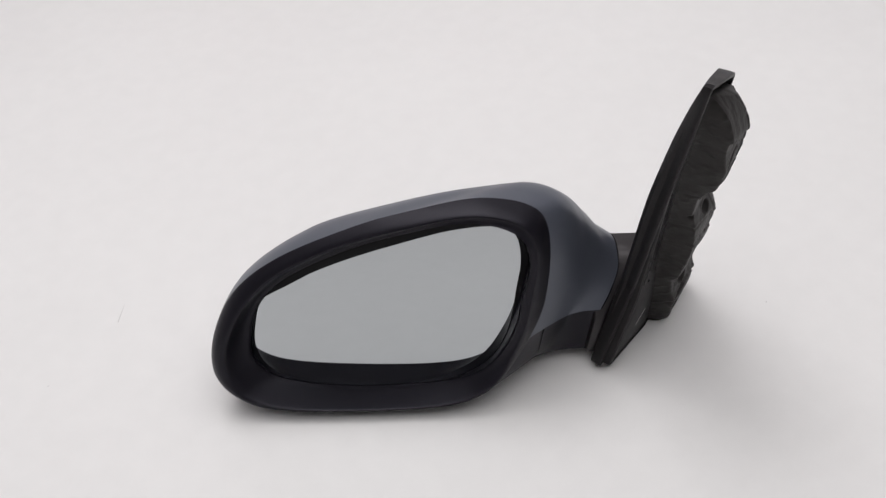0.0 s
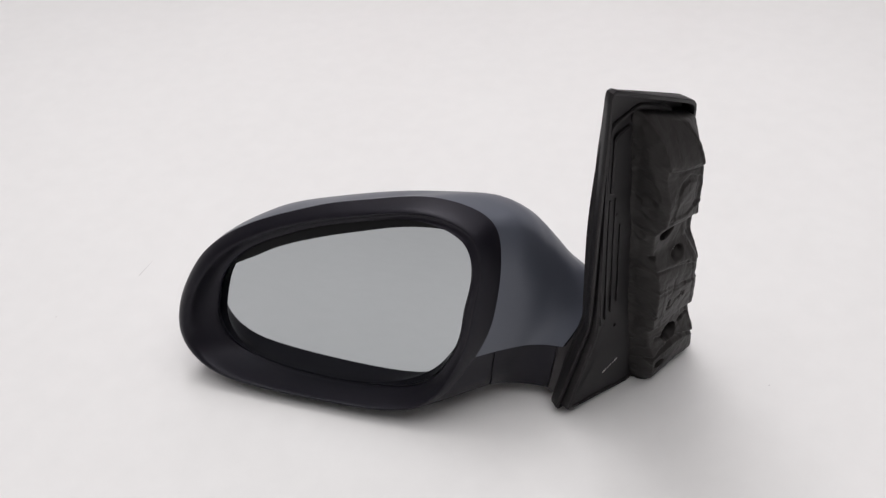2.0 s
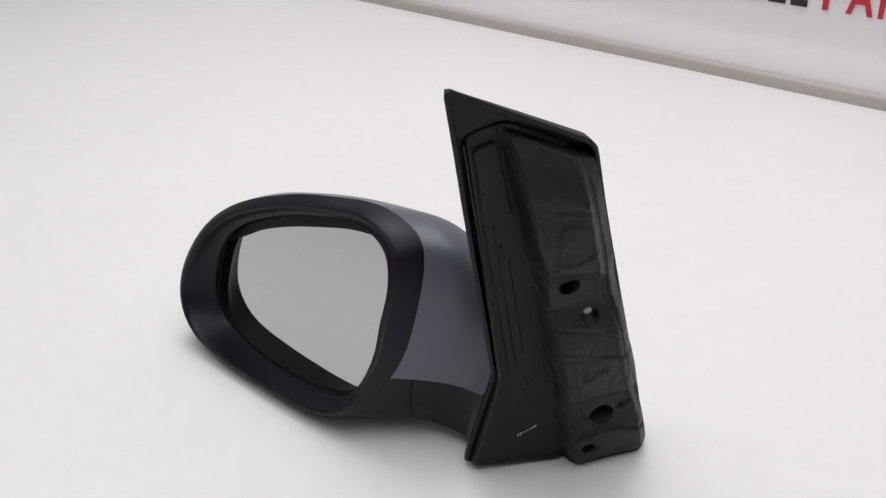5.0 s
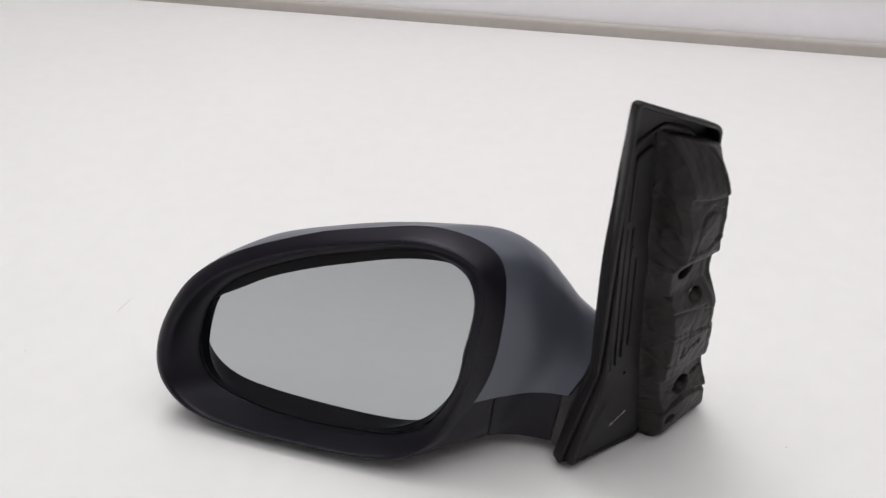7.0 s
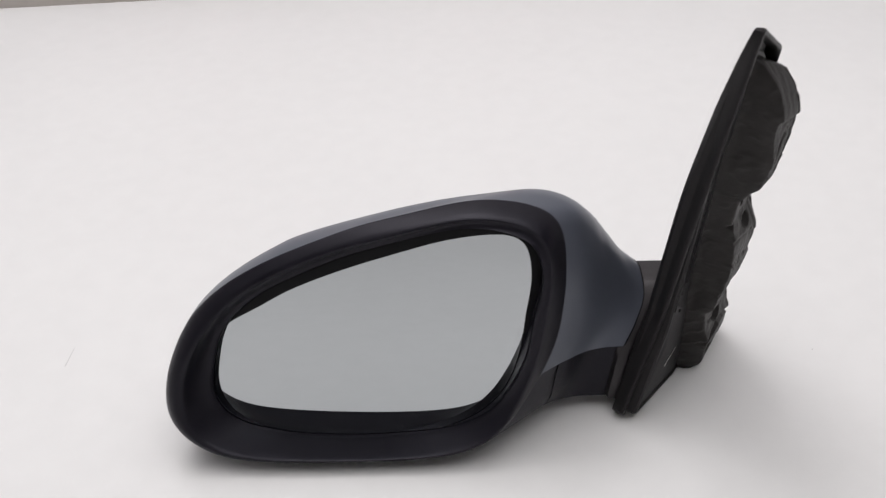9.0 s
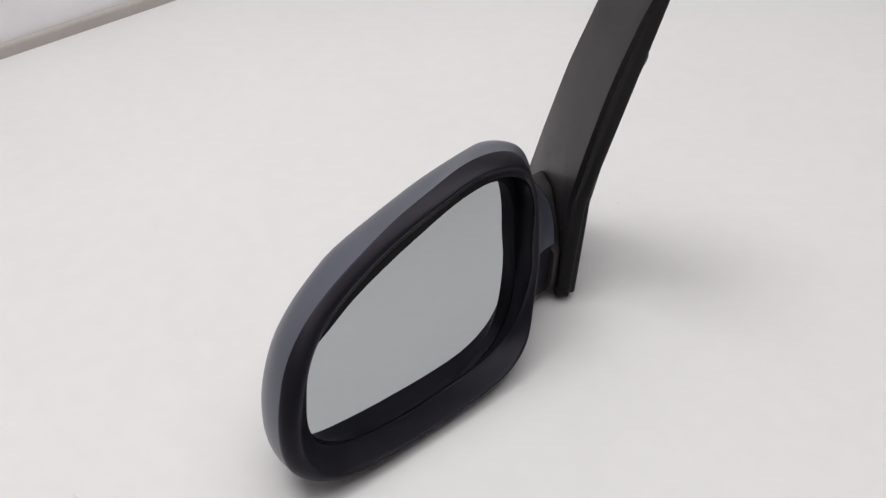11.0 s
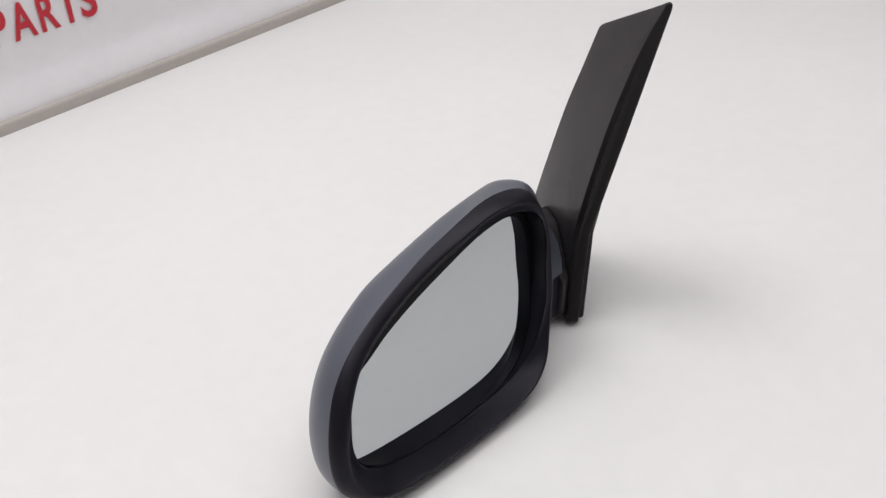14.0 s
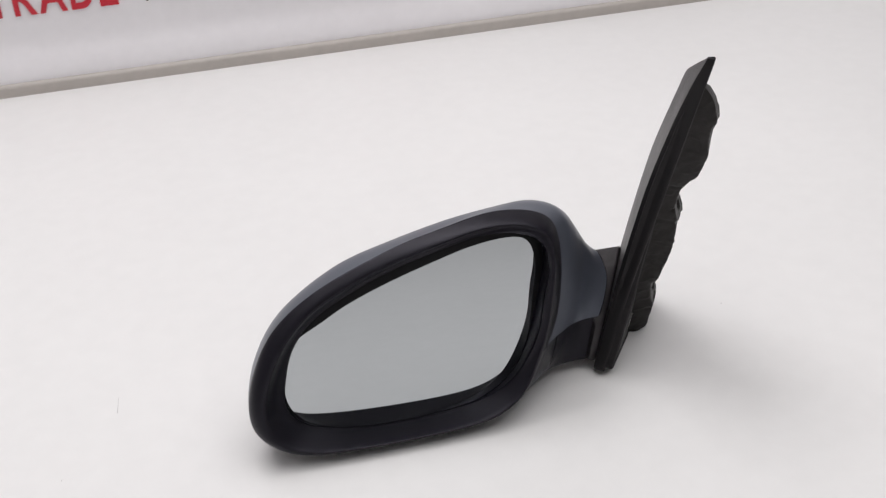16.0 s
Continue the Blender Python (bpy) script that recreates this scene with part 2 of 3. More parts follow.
RIM = [(108.9, -4.4), (111.7, 13.5), (113, 36.6), (106.5, 60.3), (71.3, 68.5), (38, 62.5), (11.2, 57.2), (-9, 50.6), (-28, 43.8), (-46.5, 35.6), (-64.1, 25.1), (-78.8, 11.8),
       (-89, -5.5), (-95.8, -25), (-95.5, -49), (-72, -66), (-40, -69), (-12, -69.6), (12, -69.6), (36, -69), (62, -65.5), (81, -54), (92.5, -38.5), (102.5, -21.6)]
CREST_N = [7.5, 6, 2.5, -2, -4.5, -4.5, -4.5, -4, -3, -1, 2, 7.5, 12.5, 16.5, 20, 23.5, 24.5, 24.5, 24, 23.5, 22, 18, 12, 9]
RIM_N = [-2.6, -5.5, -10.1, -16, -16.7, -14.2, -12.3, -10.3, -8.7, -6.9, -4.4, -1.0, 3, 7, 11.5, 16, 18, 18, 18, 17.5, 16, 12, 5.5, 1]
PER = 8


def eased(p, times):
    """A closed line with its small waves smoothed away."""
    for _ in range(times):
        p = 0.25 * np.roll(p, 1, 0) + 0.5 * p + 0.25 * np.roll(p, -1, 0)
    return p


TURN = np.arange(len(LIP) * PER) * 2 * math.pi / (len(LIP) * PER)


def window(middle, half):
    """One near that turn in degrees, falling off to nought over half."""
    off = np.abs((np.degrees(TURN) - middle + 180) % 360 - 180)
    return 0.5 + 0.5 * np.cos(np.pi * np.clip(off / half, 0, 1))


UPPER = np.clip((np.sin(TURN) + 0.3) / 0.6, 0, 1)
UPPER = UPPER * UPPER * (3 - 2 * UPPER)
LOWER = window(270, 95)
SHOULDER = window(145, 50)
TIP = window(192, 75)
CORNER = window(47, 30)
easing = lambda p, many: eased(p, many) * (1 - CORNER[:, None]) + eased(p, 10) * CORNER[:, None]
glass, lip, crest, rim = (easing(closed_spline(line, PER), 18) for line in (GLASS, LIP, CREST, RIM))
crest_n, rim_n = (eased(closed_spline([(n, 0) for n in line], PER)[:, 0], 24) for line in (CREST_N, RIM_N))


def lip_level(x, y):
    """How far the lip stands out, at its sides more than at its top."""
    u, v = x / 100, y / 100
    return -5.0 + 2.8 * u - 7.8 * v + 10.3 * u * u - 0.2 * v * v - 3.2 * u * v


def glass_level(x, y):
    """The glass lies in its well, turned a little and slightly domed."""
    return -6.8 + 0.017 * x - 0.115 * y - 0.0002 * (x * x + y * y)


lip_n = eased(np.maximum(lip_level(lip[:, 0], lip[:, 1]), glass_level(lip[:, 0], lip[:, 1]) + 0.9), 6)


def ring(flat, depth):
    return [at_housing(flat[i][0], flat[i][1], depth[i]) for i in range(len(flat))]


def outward(poly, d):
    """The closed line moved outwards by d."""
    along = np.roll(poly, -1, 0) - np.roll(poly, 1, 0)
    side = np.stack([along[:, 1], -along[:, 0]], 1)
    return poly + side / np.linalg.norm(side, axis=1)[:, None] * (d[:, None] if np.ndim(d) else d)


def bezel_rings():
    """From the groove behind the lip over the lip, up the chamfer to the rounded crest, and back down the side to the seam."""
    low, top, end = (np.column_stack(pair) for pair in ((lip, lip_n), (crest, crest_n), (rim, rim_n)))
    solid = lambda p: [at_housing(*q) for q in p]
    rings = [ring(outward(lip, 2.5), lip_n - 7), ring(outward(lip, 0.6), lip_n - 3.5), ring(lip, lip_n - 1.0), ring(outward(lip, 0.35), lip_n - 0.25)]
    hollow = np.stack([0 * rim_n, 0 * rim_n, -1.1 - 0.8 * LOWER - 1.6 * TIP], 1)
    swell = np.column_stack([(outward(rim, 1.0) - rim) * (0.3 + 1.7 * TIP)[:, None], 0 * rim_n])
    for a in (0.1, 0.22, 0.35, 0.5, 0.62, 0.74):
        rings.append(solid(low + (top - low) * a + hollow * math.sin(math.pi * a / 0.84)))
    before, after = low + (top - low) * 0.82, top + (end - top) * 0.34 + swell * 0.9
    for k in range(8):
        t = k / 7
        rings.append(solid(before * (1 - t) ** 2 + top * 2 * t * (1 - t) + after * t * t))
    for a in (0.5, 0.7, 0.88, 0.97):
        rings.append(solid(top + (end - top) * a + swell * 4 * a * (1 - a)))
    rings += [ring(outward(rim, 0.1), rim_n - 0.45), ring(outward(rim, -1.2), rim_n - 1.5), ring(outward(rim, -4.0), rim_n - 4.0)]
    return rings


part("bezel", mesh_of("bezel", *loft(bezel_rings()), PLASTIC, 60), mirror, "grained black plastic bezel round the glass")


def inset(poly, d):
    """The polygon moved inwards by d."""
    m, out = len(poly), []
    area = sum(poly[i - 1][0] * poly[i][1] - poly[i][0] * poly[i - 1][1] for i in range(m))
    sign = 1 if area > 0 else -1
    for i in range(m):
        a, p, b = (Vector(poly[j % m]) for j in (i - 1, i, i + 1))
        d0, d1 = (p - a).normalized(), (b - p).normalized()
        n0, n1 = Vector((-d0.y, d0.x)) * sign, Vector((-d1.y, d1.x)) * sign
        mid = (n0 + n1)
        mid = mid / max(mid.dot(n0), 0.3) if mid.length > 1e-6 else n0
        out.append(tuple(p + mid * d))
    return out


def glass_plate():
    rings = []
    for k in (0.002, 0.3, 0.55, 0.75, 0.9, 0.97, 0.985, 0.994, 1.0):
        rings.append([at_housing(x * k, y * k, glass_level(x * k, y * k)) for x, y in glass])
    return mesh_of("glass", *loft(rings, True, True), MIRROR, 15)


# The well's wall runs from just behind the lip to the glass; where the lip reaches past the glass, a black border fills the gap.
FOOT_LINE = glass + (np.where((np.linalg.norm(lip, axis=1) > np.linalg.norm(glass, axis=1))[:, None], lip, glass) - glass) * UPPER[:, None]
FOOT_LINE = eased(outward(FOOT_LINE, 0.5 + 1.0 * UPPER), 4)


def glass_edge():
    """The black border round the glass."""
    level = lambda flat, back: [at_housing(x, y, glass_level(x, y) - back) for x, y in flat]
    rings = [level(outward(glass, -0.4), 0.12), level(outward(glass, 0.3), -0.25), level(outward(FOOT_LINE, 0.4), -0.2), level(outward(FOOT_LINE, 0.5), 4.0), level(glass * 0.9, 4.4)]
    return mesh_of("glass_edge", *loft(rings), SMOOTH, 40)


def well_wall():
    """The wall of the well round the glass, its front edge a hair's breadth inside the bezel's lip."""
    top_n = np.minimum(lip_n - 1.4, glass_level(lip[:, 0], lip[:, 1]) + 14)
    top_n = np.maximum(top_n, glass_level(lip[:, 0], lip[:, 1]) + 0.2)
    foot_n = glass_level(FOOT_LINE[:, 0], FOOT_LINE[:, 1])
    edge = outward(lip, -0.5)
    rings = [ring(outward(lip, 2.2), top_n - 5), ring(outward(lip, 0.2), top_n - 1.6), ring(outward(lip, -0.2), top_n - 0.3), ring(edge, top_n)]
    for a in (0.08, 0.25, 0.5, 0.75, 0.95, 1.0):
        rings.append(ring(edge + (FOOT_LINE - edge) * a, top_n + (foot_n - top_n) * a))
    rings.append(ring(FOOT_LINE, foot_n - 3))
    return mesh_of("well_wall", *loft(rings), PLASTIC, 50)


part("glass", glass_plate(), mirror, "clean silvered mirror glass, slightly domed")
part("glass_edge", glass_edge(), mirror, "black border round the glass")
part("well_wall", well_wall(), mirror, "black plastic wall of the well round the glass")
part("glass_holder", mesh_of("glass_holder", *loft([ring(outward(lip, 1.5), lip_n * 0 - 20), ring(lip * 0.5, lip_n * 0 - 21), ring(lip * 0.01, lip_n * 0 - 21)], True), SMOOTH), mirror, "black backing behind the glass")

# The shell: a superellipse dome on the outer side, a neck on the arm's side; how each sinks on its way to the sail.
DROP_FRONT = [(0, 0), (0.2, 0.028), (0.4, 0.385), (0.55, 0.782), (0.7, 0.944), (0.85, 0.972), (1, 1)]
DROP_BACK = [(0, 0), (0.2, 0.07), (0.4, 0.14), (0.55, 0.265), (0.7, 0.515), (0.85, 0.8), (1, 1)]
DEEP_FRONT = [(0, 0), (0.3, 0.44), (0.6, 0.86), (0.8, 0.97), (1, 1)]
CROWN = 2.25


def neck_end(q):
    """The rounded end of the cap's neck, from its low front corner over the bulge to the top at the back."""
    return (between(q, [(0, 146), (0.3, 153), (0.55, 158), (0.68, 156), (0.8, 153), (1, 151)]),
            between(q, [(0, -28.5), (0.3, -17), (0.55, -4.5), (0.68, 4.5), (0.8, 5.5), (1, 5.6)]),
            between(q, [(0, -25.5), (0.3, -33), (0.55, -45), (0.68, -56), (0.8, -62), (1, -63)]))


TURN_DEG = np.degrees(np.arctan2(np.sin(TURN), np.cos(TURN)))


def eased_step(x):
    x = min(1.0, max(0.0, x))
    return x * x * (3 - 2 * x)


def shell_point(i, t):
    """The shell from the seam (t = 0) back over its dome, drawn out on the arm's side into a neck."""
    x, y, n0, a = rim[i][0], rim[i][1], rim_n[i] - 0.35, TURN_DEG[i]
    turn = t * math.pi / 2
    k = max(math.cos(turn), 0.0) ** (2 / (2.6 + 0.2 * min(1, max(0, (x + 85) / 85)) + 0.744 * min(1, max(0, x / 90))))
    k *= 1 + 0.14 * math.sin(math.pi * t) * math.exp(-((a - 64) / 40) ** 2)
    k *= 1 - 0.022 * math.sin(math.pi * t) * SHOULDER[i]
    mid_u, mid_v = 14 + 101 * t, -4 - 4 * t
    dome = Vector((mid_u + (x - mid_u) * k, mid_v + (y - mid_v) * k, n0 + (-59.2 - n0) * math.sin(turn) ** (2 / 2.455)))
    dome.y -= 8.5 * LOWER[i] * math.sin(math.pi * min(1.0, t * 1.35)) ** 0.8
    pull = 1 - eased_step((a - 65.8) / 60.4) if a >= -30 else 0.0
    if not pull:
        return dome
    up, back = min(1, max(0, (y + 28) / 88)), eased_step((a + 5) / 80.8)
    end_u, end_v, end_n = neck_end((a + 18.75) / 108.75)
    drop = between(t, DROP_FRONT) * (1 - back) + between(t, DROP_BACK) * back
    deep = between(t, DEEP_FRONT) * (1 - back) + math.sin(turn) * back
    out = Vector((x + (end_u - x) * t, y + (end_v - y) * drop + 1.6 * up * math.sin(math.pi * t) ** 2, n0 + (end_n - n0) * deep))
    return dome * (1 - pull) + out * pull + Vector((0, 1, 0)) * (CROWN * math.sin(math.pi * t ** 0.6) ** 2 * math.exp(-((a - 82) / 17) ** 2))


def shell(pick):
    steps = [0, 0.015, 0.04, 0.07, 0.1, 0.14, 0.18, 0.23, 0.28, 0.33, 0.38, 0.43, 0.48, 0.53, 0.58, 0.63, 0.68, 0.73, 0.78, 0.83, 0.88, 0.92, 0.95, 0.975, 1]
    return loft([[at_housing(*shell_point(i, t)) for i in pick] for t in steps], False)


count = len(rim)
turn_of = lambda degrees: int(round(degrees / 360 * count))
cap_pick = [i % count for i in range(turn_of(-18.75), turn_of(211) + 1)]
low_pick = [i % count for i in range(turn_of(211), turn_of(330) + 1)]


def cap_shell():
    """The painted cap, its neck's end turned in."""
    verts, faces = shell(cap_pick)
    m, middle = len(cap_pick), at_housing(146, -14, -46)
    last = verts[-m:]
    turned = [v + (middle - v).normalized() * 0.0035 for v in last]
    faces += [(len(verts) - m + j, len(verts) - m + j + 1, len(verts) + j + 1, len(verts) + j) for j in range(m - 1)]
    return verts + turned, faces


part("cap", mesh_of("cap", *cap_shell(), PAINT, 60), mirror, "grey-blue metallic painted cap")
def parting_line():
    """The narrow dark joint between the painted cap and the black underside."""
    i, m, middle, rows = turn_of(211), len(rim), Vector((-20, -10, -25)), []
    for t in np.linspace(0.0, 0.62, 16):
        here, before, after = (shell_point((i + k) % m, t) for k in (0, -1, 1))
        wide = 0.34 * (1 - t)
        row = [here + (before - here) * wide, here, here + (after - here) * wide]
        rows.append([at_housing(*(p + (p - middle).normalized() * lift)) for p, lift in zip(row, (-0.05, 0.14, -0.05))])
    return loft(rows, False)


part("parting_line", mesh_of("parting_line", *parting_line(), SMOOTH, 60), mirror, "dark joint between cap and underside")


def neck_gap():
    """A thin black band for the shade in the gap round the neck's end, set back a little from the painted edge."""
    m, middle = len(cap_pick), at_housing(146, -14, -46)
    end = shell(cap_pick)[0][-m:]
    moved = lambda inwards, on: [v + (middle - v).normalized() * inwards * 0.001 + U * on * 0.001 for v in end]
    return loft([moved(2.4, -1.0), moved(0.5, -0.6), moved(0.7, 1.3), moved(1.6, 1.9), moved(4.0, 1.7)], False)


part("neck_gap", mesh_of("neck_gap", *neck_gap(), SMOOTH, 60), mirror, "black band for the shaded gap round the neck's end")
part("lower_shell", mesh_of("lower_shell", *shell(low_pick), PLASTIC, 60), mirror, "grained black plastic underside")


SEAM = 0.2


def arm_ring(along, shrink=0.0):
    """A section of the arm: its front grows out of the bezel's outer edge and runs on to the sail."""
    front = []
    for i in range(turn_of(-62), turn_of(-18.75) + 1):
        x, y, n0 = rim[i % count][0], rim[i % count][1], rim_n[i % count] - 0.4
        w = min(1, max(0, (-18.75 - i * 360 / count) / 43))
        t = min(1.0, along + 0.3 * w * (along / SEAM if along < SEAM else (1 - along) / (1 - SEAM)))
        v = y + (-29.0 - 33 * w - y) * eased_step(t) + 3 * w * math.sin(math.pi * t) ** 2
        n = n0 + (-26 - n0) * between(t, DEEP_FRONT)
        front.append((x + (146 - x) * t, v + shrink * (2 * w - 1), n - shrink * 1.6))
    (u0, v0, _), (u1, v1, _) = front[0], front[-1]
    return [at_housing(*p) for p in front] + [at_housing(u1, v1, -52), at_housing(u0, v0, -52)]


part("bezel_foot", mesh_of("bezel_foot", *loft([arm_ring(t) for t in np.linspace(0, SEAM, 7)] + [arm_ring(SEAM + 0.004, 1.4)], True, False, True), PLASTIC, 50), mirror, "black plastic foot of the bezel where the arm begins")
part("arm", mesh_of("arm", *loft([arm_ring(SEAM, 1.4)] + [arm_ring(t) for t in np.linspace(SEAM + 0.014, 1, 24)], True, True, True), PLASTIC, 50), mirror, "black plastic arm below the cap")


def mount():
    """The black block between the cap's neck and the sail: thin at the front, deep at the back."""
    rings = []
    for n in np.linspace(-22.5, -68, 20):
        top = between(-n, [(22, -34), (26, -29), (33, -18.5), (42, -8), (50, -2), (60, -0.5), (68, -0.5)])
        left = between(-n, [(22, 144), (26, 142), (33, 143), (42, 144), (63, 142)])
        right = between(-n, [(22, 149), (30, 154), (45, 162), (68, 174)])
        low = -62.0
        r = 2.0
        loop = []
        for cx, cy, start in ((right, top, 0), (left, top, 90), (left, low, 180), (right, low, 270)):
            for k in range(5):
                a = radians(start + 22.5 * k)
                mx, my = cx + (-r if cx == right else r), cy + (-r if cy == top else r)
                loop.append(at_housing(mx + r * math.cos(a) + 0.17 * (my + 30), my + r * math.sin(a), n))
        rings.append(loop)
    return loft(rings, True, True, True)


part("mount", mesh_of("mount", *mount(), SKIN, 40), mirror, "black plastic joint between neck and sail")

# The sail: a flat triangular plate that would sit against the car's door.
FOOT = Vector((0.1294, 0.0013, -0.0002))
SAIL_W, SAIL_S, SAIL_H = Vector((0.82106, -0.53158, -0.20805)), Vector((0.54762, 0.83638, 0.02416)), Vector((0.16118, -0.13378, 0.97782))


def at_sail(s, h, w):
    """Along the sail away from the glass side, up it, and out of its inner face."""
    return FOOT + (SAIL_S * s + SAIL_H * 0.988 * h + SAIL_W * w) * 0.001


def rounded_outline(points, step=3.0):
    """Corners (s, h, radius) turned into a polygon with rounded corners."""
    out, m = [], len(points)
    for i, (x, y, r) in enumerate(points):
        p = Vector((x, y))
        a, b = Vector(points[i - 1][:2]) - p, Vector(points[(i + 1) % m][:2]) - p
        if r <= 0:
            out.append((x, y))
            continue
        la, lb = min(r, a.length * 0.45), min(r, b.length * 0.45)
        p0, p2 = p + a.normalized() * la, p + b.normalized() * lb
        for k in range(6):
            t = k / 5
            q = p0 * (1 - t) ** 2 + p * 2 * t * (1 - t) + p2 * t * t
            out.append((q.x, q.y))
    return out


FRONT = [(0, -1.3), (36, 6.6), (62, 12.4), (67, 13.4), (72, 12.9), (82, 11.2), (98, 8.8), (150, 0.6), (196, -6.4), (218, -9.6), (253, -15)]
BACK = [(0, 110.5), (5, 109.5), (35, 103), (54, 97.6), (85, 90), (110, 83.5), (134, 77.5), (172, 68), (209, 59.5)]


def front(h):
    return between(h, FRONT)


def sail_outline():
    """The sail's edge, from its foot up the front, over the top and down the back, with how far each point belongs to the front and the back."""
    line = [(front(h), h, 1.0, 0.0) for h in np.linspace(3, 249, 64)]
    line += [(-13.8, 252.4, 0.6, 0.0), (-11, 252.8, 0.3, 0.0)]
    line += [(-11 + 64.6 * k, 252.8 - 37.2 * k, 0.0, 0.0) for k in np.linspace(0.06, 1, 16)]
    line += [(56.4, 213.4, 0.0, 0.3), (58.7, 210.6, 0.0, 0.6)]
    line += [(between(h, BACK), h, 0.0, 1.0) for h in np.linspace(207, 12, 48)]
    line += [(107.4, 8.6, 0.0, 0.6), (105.4, 6.4, 0.0, 0.3)]
    line += [(102.5 - 98.5 * k, 5.6 - 5.4 * k, 0.0, 0.0) for k in np.linspace(0.03, 1, 18)]
    line += [(2, 0.1, 0.3, 0.0), (0.6, 1.0, 0.7, 0.0)]
    return line


EDGE = sail_outline()
OUTLINE = [p[:2] for p in EDGE]
# The outer face starts behind a broad slanting band along the front and a narrow one along the back.
FACE = [(s + f * between(h, [(0, 2.5), (60, 5), (110, 6.5), (170, 6.5), (225, 4), (253, 0.5)]) - b * between(h, [(0, 2), (100, 2.6), (170, 2.5), (209, 1.5)]), h - 1.5 * (1 - f - b)) for s, h, f, b in EDGE]
INNER = rounded_outline([(2.6, 2.2, 3), (16.4, 68, 7), (-4.5, 226, 5), (14, 231, 5), (40, 217, 8), (52.5, 202, 6), (100, 2, 5), (52, -2, 3)])


def outer_w(h, s=40.0):
    """The outer face: gently domed, thinning out towards the tip and the foot."""
    return between(h, [(0, -4.5), (40, -7), (100, -9.5), (150, -10.5), (200, -8.8), (230, -6.2), (254, -3)]) - 0.03 * max(0.0, min(s, 80) - 20) * max(0.0, min(1, (205 - h) / 60))


def border_w(h, s=0.0):
    return between(h, [(0, 6.5), (67, 4), (160, 2), (250, 1)]) + max(0.0, 1 - h / 66) * 0.12 * max(0.0, 30 - abs(s - 34))


def floor_w(h, s=0.0):
    flare = max(0.0, 1 - h / 66)
    return between(h, [(0, 11), (40, 9), (67, 6), (160, 0), (235, -3)]) + flare * (max(-6.0, 0.13 * min(s, 50) - 3.0 - 0.5 * max(0.0, s - 58)) if s else 0.0)


def sail_ring(poly, level, more=0.0):
    return [at_sail(s, h, level(h, s) + more) for s, h in poly]


def toward_middle(poly, k):
    cx, cy = 48.0, 112.0
    return [(cx + (x - cx) * k, cy + (y - cy) * k) for x, y in poly]


def plate():
    """The gently domed outer face."""
    rings = []
    for k in (0.02, 0.14, 0.28, 0.42, 0.56, 0.7, 0.82, 0.91, 0.96):
        rings.append(sail_ring(toward_middle(FACE, k), outer_w, -0.8 * (1 - k * k)))
    rings += [sail_ring(inset(FACE, 1.0), outer_w, -0.06), sail_ring(inset(FACE, 0.3), outer_w, 0.1)]
    return loft(rings, True, True)


def border():
    """The bands that slant from the face to the edge, and the thin rim turned in."""
    rings = [sail_ring(inset(FACE, 0.3), outer_w, 0.1)]
    for k in (0.08, 0.2, 0.45, 0.7, 0.9):
        rings.append([at_sail(x0 + (x1 - x0) * k, y0 + (y1 - y0) * k, outer_w(y0, x0) + 0.25 + (border_w(y1) * 0.35 - 1.2 - outer_w(y0, x0)) * k) for (x0, y0), (x1, y1) in zip(FACE, OUTLINE)])
    skin = lambda h, s=0.0: border_w(h) * 0.35
    rings += [sail_ring(OUTLINE, skin, -0.6), sail_ring(OUTLINE, skin, 0.3), sail_ring(inset(OUTLINE, 0.5), skin, 0.8), sail_ring(inset(OUTLINE, 2.0), skin, 0.8),
              sail_ring(inset(OUTLINE, 2.5), skin, 0.0), sail_ring(inset(OUTLINE, 2.8), outer_w, 2.6)]
    rings += [sail_ring(toward_middle(inset(OUTLINE, 2.8), k), outer_w, 2.6) for k in (0.8, 0.6, 0.4, 0.2, 0.02)]
    return loft(rings, True, False, True)


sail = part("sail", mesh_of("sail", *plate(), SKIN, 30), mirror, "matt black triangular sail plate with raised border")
part("border", mesh_of("border", *border(), SAIL, 30), sail, "raised black border")


def inner_plate():
    rings = [sail_ring(INNER, outer_w, 3.4), sail_ring(INNER, floor_w, -1), sail_ring(inset(INNER, 1.0), floor_w), sail_ring(inset(INNER, 2.6), floor_w),
             sail_ring(inset(INNER, 3.1), floor_w, -0.9)]
    rings += [sail_ring(toward_middle(inset(INNER, 3.1), k), floor_w, -0.9) for k in (0.85, 0.65, 0.45, 0.25, 0.02)]
    return loft(rings, True, False, True)


inside = part("inner_plate", mesh_of("inner_plate", *inner_plate(), SAIL, 30), sail, "ribbed black plastic inner plate")


def rib(off, h0, h1, wide, tall):
    """A thin raised rib that runs along the front edge."""
    rings = []
    for h in np.linspace(h0, h1, 24):
        s, w = front(h) + off, floor_w(h, front(h) + off) - 1.2
        rings.append([at_sail(s - wide, h, w), at_sail(s - wide * 0.6, h, w + tall), at_sail(s + wide * 0.6, h, w + tall), at_sail(s + wide, h, w)])
    return loft(rings, True, True, True)


for off, h0, h1, wide, tall in ((5.5, 72, 222, 0.8, 2.0), (9.5, 74, 174, 0.5, 1.7), (14, 78, 173, 0.5, 1.6), (19, 84, 150, 0.4, 1.5)):
    part("rib", mesh_of("rib", *rib(off, h0, h1, wide, tall), SAIL, 30), sail)


def left_base(h):
    return between(h, [(0, 54), (52, 45.3), (103, 37), (145, 29), (226, 11)])


